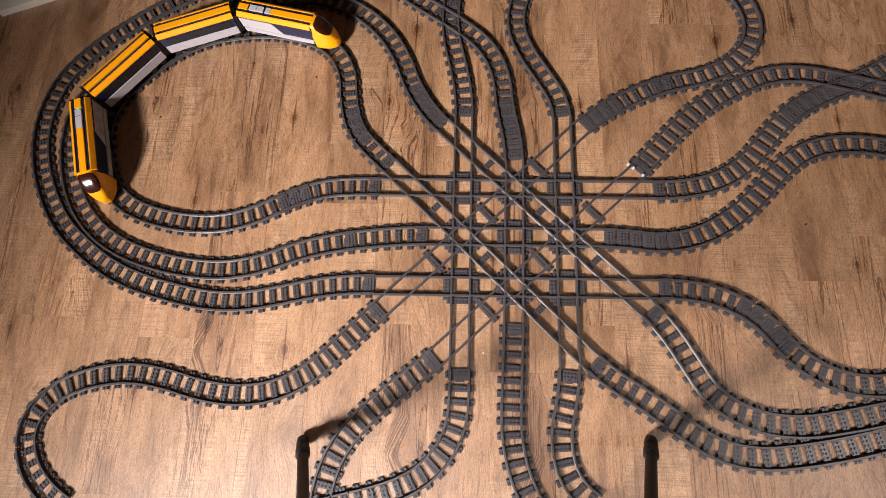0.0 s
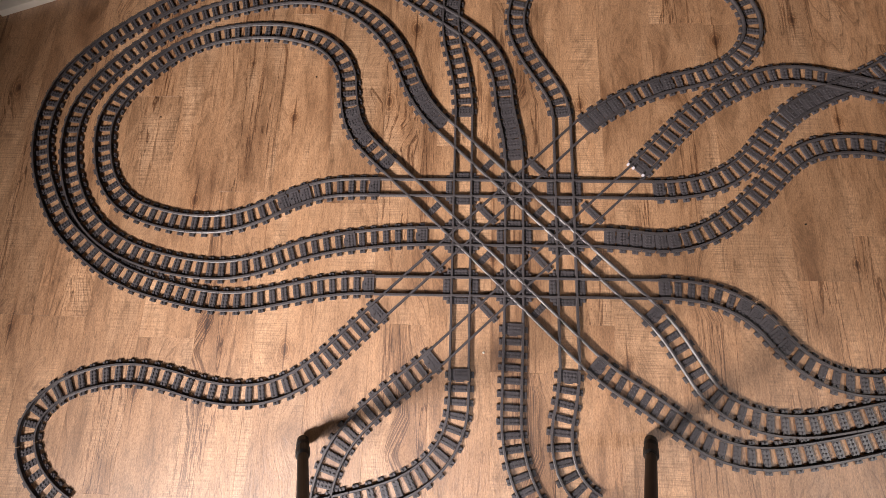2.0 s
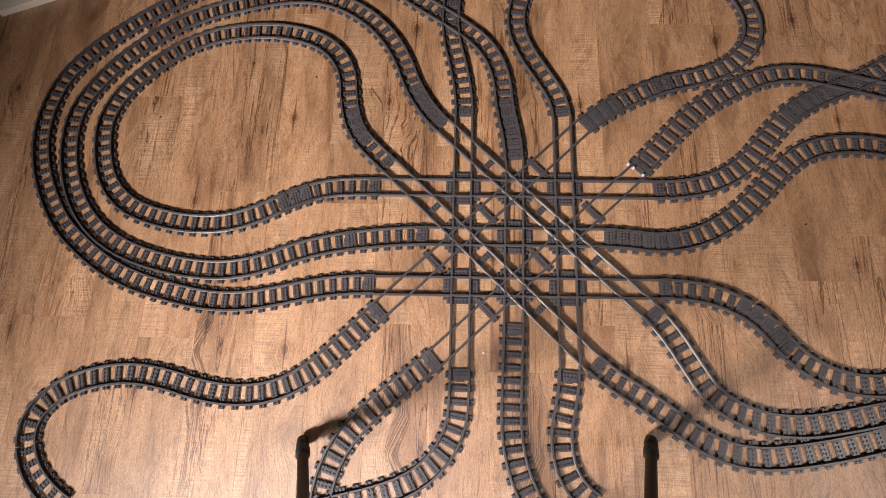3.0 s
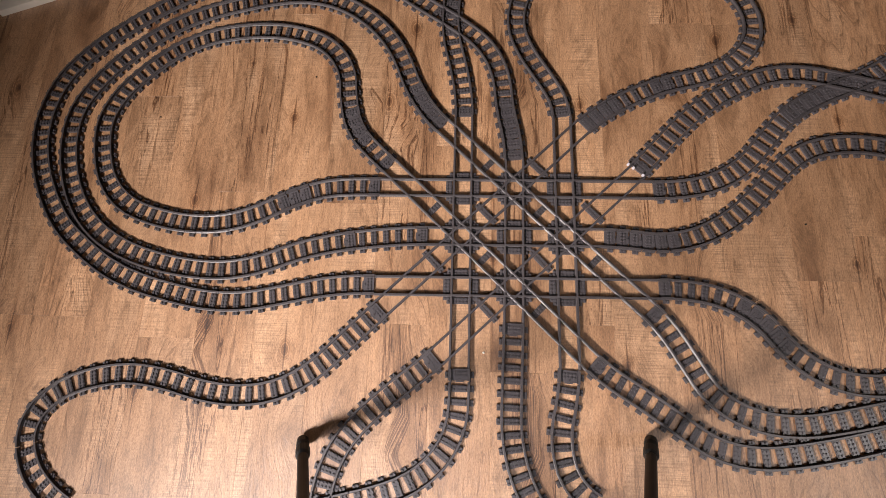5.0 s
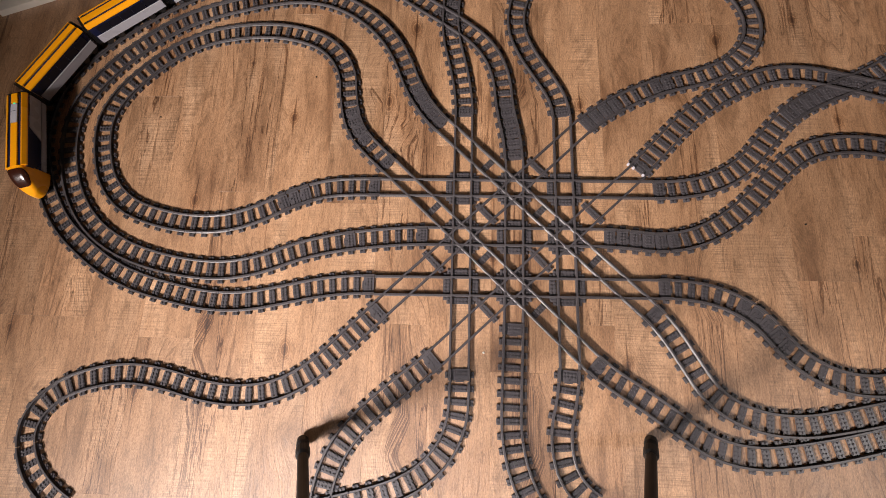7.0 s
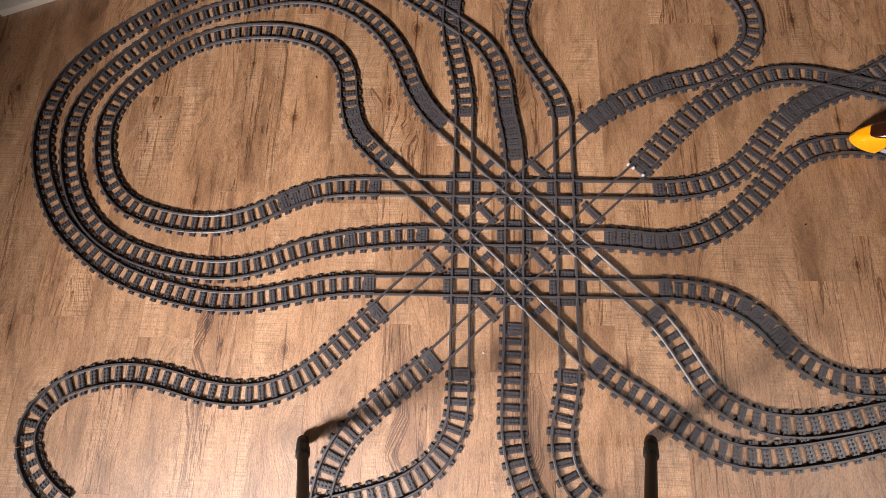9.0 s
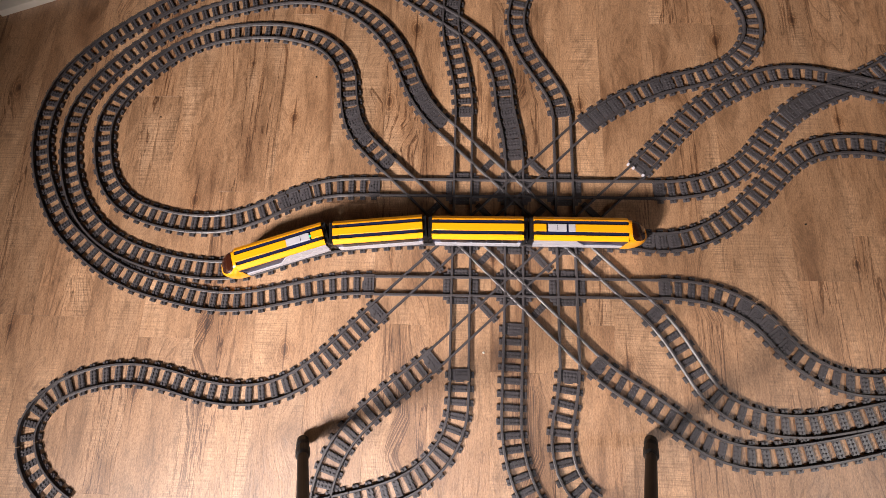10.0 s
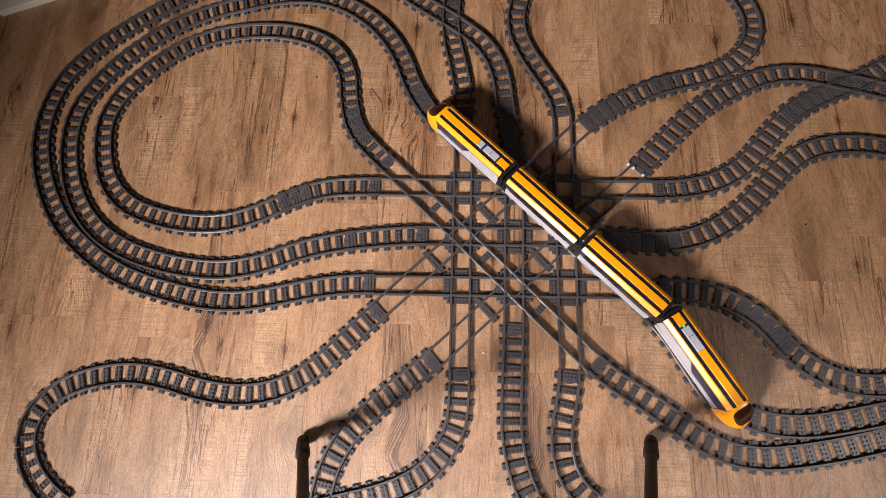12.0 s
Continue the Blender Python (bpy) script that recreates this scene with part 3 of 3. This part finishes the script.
def nose_point(u, v):
    """Nose skin: u 0..1 from roof end to tip, v 0..1 from one foot over the top to the other."""
    a = math.pi * v
    w = HW * (1 - u ** 2.5) ** 0.5 if u < 1 else 0.0
    w = max(w, 0.0004)
    top = ROOF - 0.0005 - 0.053 * u ** 2.0
    low = 0.0155
    c, s = math.cos(a), math.sin(a)
    e = 0.42
    y = w * math.copysign(abs(c) ** e, c)
    z = low + (top - low) * abs(s) ** 0.55
    return Vector((u * NX, -y, z))


def nose_skin(bm, u0, u1, v0, v1, nu, nv, out=0.0, keep=None):
    grid = []
    for i in range(nu + 1):
        row = []
        for j in range(nv + 1):
            u, v = u0 + (u1 - u0) * i / nu, v0 + (v1 - v0) * j / nv
            p = nose_point(u, v)
            if out:
                q = nose_point(min(u + 0.01, 1), v) - nose_point(max(u - 0.01, 0), v)
                r = nose_point(u, min(v + 0.01, 1)) - nose_point(u, max(v - 0.01, 0))
                nn = q.cross(r)
                if nn.length > 0:
                    nn.normalize()
                    if nn.z < 0:
                        nn = -nn
                    p = p + nn * out
            row.append(bm.verts.new(p))
        grid.append(row)
    for i in range(nu):
        for j in range(nv):
            if keep is None or keep((i + 0.5) / nu, (j + 0.5) / nv):
                bm.faces.new((grid[i][j], grid[i][j + 1], grid[i + 1][j + 1], grid[i + 1][j]))
    bmesh.ops.delete(bm, geom=[v for v in bm.verts if not v.link_faces], context="VERTS")
    return bm


def nose_car(green):
    """x runs towards the nose; the origin is the middle of the car."""
    car = tagged(new("nose_car"), "yellow toy train end car with rounded nose and smoked windscreen", "train car", "toy train")
    x0, x1 = -NOSE_LEN / 2, NOSE_LEN / 2 - NX
    part("body", strip(bmesh.new(), [(-HW + 0.0015, 0.030), (HW - 0.0015, 0.030), (HW - 0.0008, ROOF - 0.0096), (0.0155, ROOF - 0.0062), (-0.0155, ROOF - 0.0062), (-HW + 0.0008, ROOF - 0.0096)], x0 + 0.0015, x1 + 0.002), NAVY, car)
    # ridge: yellow, with a grey hatch and a yellow end block
    hatch = [(x0 + 0.029, x0 + 0.079, SILVER, "roof_hatch", 0.0006)] if green else [
        (x0 + 0.029, x0 + 0.066, SILVER, "roof_hatch", 0.0006), (x0 + 0.0662, x0 + 0.0708, NAVY, "ridge_gap", -0.003), (x0 + 0.071, x0 + 0.084, SILVER, "roof_hatch", 0.0003)]
    ridge = hatch[-1][1] + 0.0005
    for a, b, mat, name, dz in hatch + [(x0 + 0.026, x0 + 0.0265, NAVY, "ridge_gap", -0.003), (x0, x0 + 0.025, YELLOW, "ridge_end", 0.0), (ridge, x1 + 0.001, YELLOW, "roof_ridge", 0.0)]:
        z = ROOF + dz
        part(name, strip(bmesh.new(), [(-0.0078, ROOF - 0.0065), (-0.0078, z - 0.0004), (-0.0070, z), (0.0070, z), (0.0078, z - 0.0004), (0.0078, ROOF - 0.0065)], a, b), mat, car)
    part("hatch_seam", box(bmesh.new(), x0 + 0.0475, x0 + 0.0483, -0.0060, 0.0060, ROOF, ROOF + 0.0009), NAVY, car)
    part("button", tube(bmesh.new(), (x0 + 0.0270, 0, ROOF - 0.006), (x0 + 0.0270, 0, ROOF - 0.0002), 0.0017, 0.0017, 12), GREEN if green else BLACK, car, "small green glowing power light" if green else "small dark button")
    roof_parts(car, x0, x1, vents=False)
    for s in (-1, 1):
        bm = bmesh.new()
        for k in range(4):
            box(bm, x0 + 0.004 + k * 0.0024, x0 + 0.0052 + k * 0.0024, min(s * 0.0086, s * 0.0152), max(s * 0.0086, s * 0.0152), ROOF - 0.0035, ROOF - 0.0018)
        part("vent_grille", bm, BLACK, car)
        part("side_panel", side_shape(bmesh.new(), [(x0 + 0.002, 0.0405), (x0 + 0.112, 0.0405), (x0 + 0.090, 0.0700), (x0 + 0.002, 0.0700)], s, 0.0007), SILVER, car, "light grey side panel with slanted edge")
    nose = part("nose", nose_skin(bmesh.new(), 0.0, 1.0, 0.0, 1.0, 22, 40), YELLOW, car, "rounded yellow nose", smooth=True)
    nose.matrix_basis = pose(x1, 0, 0)
    screen = part("windscreen", nose_skin(bmesh.new(), 0.12, 0.74, 0.27, 0.73, 44, 44, 0.0006, lambda a, b: (abs(2 * a - 1)) ** 2.3 + (abs(2 * b - 1)) ** 2.3 < 1), GLASS_DARK, car, "smoked dark windscreen", smooth=True)
    screen.matrix_basis = pose(x1, 0, 0)
    chassis(car, x0 + 0.002, x1)
    for x in (-0.075, 0.060):
        wheelset(car, x)
    gangway(car, x0 + 0.001, -1)
    return car


TRAIN = [nose_car(True), middle_car(), middle_car(), nose_car(False)]


# ---------------- tripod ----------------
def build_tripod():
    ob = tagged(new("tripod"), "black camera tripod with slim tubular legs on the floor", "tripod")
    apex = Vector((-0.090, -0.757, 0.867))
    for foot in ((-0.436, -0.440, 0.0), (0.270, -0.413, 0.0), (-0.07, -1.32, 0.0)):
        foot = Vector(foot)
        d = (apex - foot).normalized()
        up = foot + d * 0.010
        leg = part("leg", tube(bmesh.new(), up + d * 0.045, apex, 0.0104, 0.0112), TRIPOD, ob, smooth=True)
        bm = tube(bmesh.new(), up - d * 0.004, up + d * 0.014, 0.0120, 0.0130)
        tube(bm, up + d * 0.014, up + d * 0.022, 0.0130, 0.0095)
        part("rubber_foot", bm, TRIPOD, leg)
        bm = tube(bmesh.new(), up + d * 0.022, up + d * 0.030, 0.0095, 0.0140)
        tube(bm, up + d * 0.030, up + d * 0.052, 0.0140, 0.0140)
        tube(bm, up + d * 0.052, up + d * 0.058, 0.0140, 0.0106)
        part("leg_lock", bm, TRIPOD, leg)
    # unseen spreader, added to shade the floor: a small hub low between the legs and an arm to each leg
    low = Vector((apex.x, apex.y, 0.17))
    part("spreader_hub", tube(bmesh.new(), low, low + Vector((0, 0, 0.04)), 0.034, 0.038, 24), TRIPOD, ob)
    for foot in ((-0.436, -0.440, 0.0), (0.270, -0.413, 0.0), (-0.07, -1.32, 0.0)):
        end = Vector(foot).lerp(apex, 0.30)
        part("spreader_arm", tube(bmesh.new(), low + Vector((0, 0, 0.02)), end, 0.006, 0.006, 10), TRIPOD, ob)
    part("hub", tube(bmesh.new(), apex - Vector((0, 0, 0.03)), apex + Vector((0, 0, 0.03)), 0.035, 0.030, 24), TRIPOD, ob)
    return ob


build_tripod()


# ---------------- painted board in the corner ----------------
def build_board():
    bm = bmesh.new()
    box(bm, 0.0, 0.60, 0.0, 0.40, 0.0, 0.018, 0.0015)
    ob = tagged(new("painted_board", mesh_of("painted_board", bm, PAINT)), "cream white painted board lying on the plank floor", "board")
    ob.matrix_basis = pose(-1.385, 0.604, 0, 0, 0, 19.6)
    return ob


build_board()


def build_crumb(x, y, r, mat, label):
    bm = bmesh.new()
    bmesh.ops.create_icosphere(bm, subdivisions=1, radius=r)
    rnd = random.Random(int(abs(x) * 1000))
    for v in bm.verts:
        v.co = Vector((v.co.x * rnd.uniform(0.7, 1.5), v.co.y * rnd.uniform(0.7, 1.2), v.co.z * 0.6))
    low = min(v.co.z for v in bm.verts)
    for v in bm.verts:
        v.co.z -= low
    ob = tagged(new("crumb", mesh_of("crumb", bm, mat)), label, "crumb", "crumbs on the floor")
    ob.matrix_basis = pose(x, y, 0)


for x, y in ((-0.878, 0.299), (-0.491, 0.411), (0.634, 0.039)):
    build_crumb(x, y, 0.0022, BLACK, "tiny dark crumb lying on the plank floor")
build_crumb(-0.065, -0.255, 0.0028, PAINT, "tiny pale crumb lying on the plank floor")


# ---------------- floor planks ----------------
def plank_mesh(w, ln):
    bm = box(bmesh.new(), -w / 2 + 0.00006, w / 2 - 0.00006, -ln / 2 + 0.0001, ln / 2 - 0.0001, -0.004, 0.0)
    bmesh.ops.bevel(bm, geom=[e for e in bm.edges if all(v.co.z > -0.001 for v in e.verts)], offset=0.00015, segments=1, affect="EDGES")
    return mesh_of("plank", bm, WOOD)


def build_planks():
    w, ln = 0.130, 0.92
    full = plank_mesh(w, ln)
    rnd = random.Random(5)
    for c in range(int((RX1 - RX0) / w)):
        x = RX0 + w * (c + 0.5)
        y = RY0 - rnd.uniform(0.05, ln - 0.05)
        if c in JOINTS:
            y = JOINTS[c] - ln * math.ceil((JOINTS[c] - RY0) / ln)
        while y < RY1:
            a, b = max(y, RY0), min(y + ln, RY1)
            p = new("plank", full if b - a > ln - 0.001 else plank_mesh(w, b - a))
            p.parent = FLOOR
            p.matrix_basis = pose(x, (a + b) / 2, 0)
            y += ln


build_planks()


# ---------------- what moves ----------------
# seconds, stretch of the way, how far the train's tip has come on it
HEAD = [(0.0, 0, 1.294), (0.4, 0, 1.877), (0.8, 0, 2.539), (1.0, 0, 2.867), (1.2, 0, 3.19), (1.5, 0, 3.7), (3.2, 1, 0.176), (5.3, 2, 0.3),
        (5.5, 2, 0.645), (5.7, 2, 0.972), (6.0, 2, 1.416), (6.3, 2, 1.842), (6.5, 2, 2.155), (6.7, 3, 0.303), (6.9, 3, 0.566), (7.2, 3, 1.023),
        (8.8, 3, 3.53), (9.0, 4, 0.12), (9.3, 4, 0.51), (9.5, 4, 0.828), (9.9, 4, 1.453), (10.2, 4, 1.896), (10.5, 4, 2.355), (10.8, 4, 2.831),
        (11.1, 4, 3.24), (11.4, 4, 3.546), (11.6, 4, 3.842), (11.8, 4, 4.15), (12.0, 4, 4.444)]


def place(s):
    return Vector((np.interp(s, ROUTE_S, ROUTE[:, 0]), np.interp(s, ROUTE_S, ROUTE[:, 1]), 0))


def motions():
    ts = np.array([h[0] for h in HEAD])
    ss = np.array([STARTS[h[1]] + h[2] for h in HEAD])
    back = 0.0
    spans = []
    for ln in (NOSE_LEN, MID_LEN, MID_LEN, NOSE_LEN):
        spans.append(back + ln / 2)
        back += ln + GAP
    for k, (car, mid) in enumerate(zip(TRAIN, spans)):
        # bogies ahead of and behind the middle of the car
        fore, aft = ((0.060, 0.075), (0.062, 0.062), (0.062, 0.062), (0.075, 0.060))[k]
        rows = []
        for i in range(121):
            t = i / 10
            s = np.interp(t, ts, ss) - mid
            a, b = place(s + fore), place(s - aft)
            d = (a - b).normalized()
            c = b + (a - b) * (aft / (fore + aft))
            rows.append((t, pose(c.x, c.y, 0, 0, 0, math.degrees(math.atan2(d.y, d.x)) + (180 if k == 3 else 0))))
        walk(car, rows)


motions()
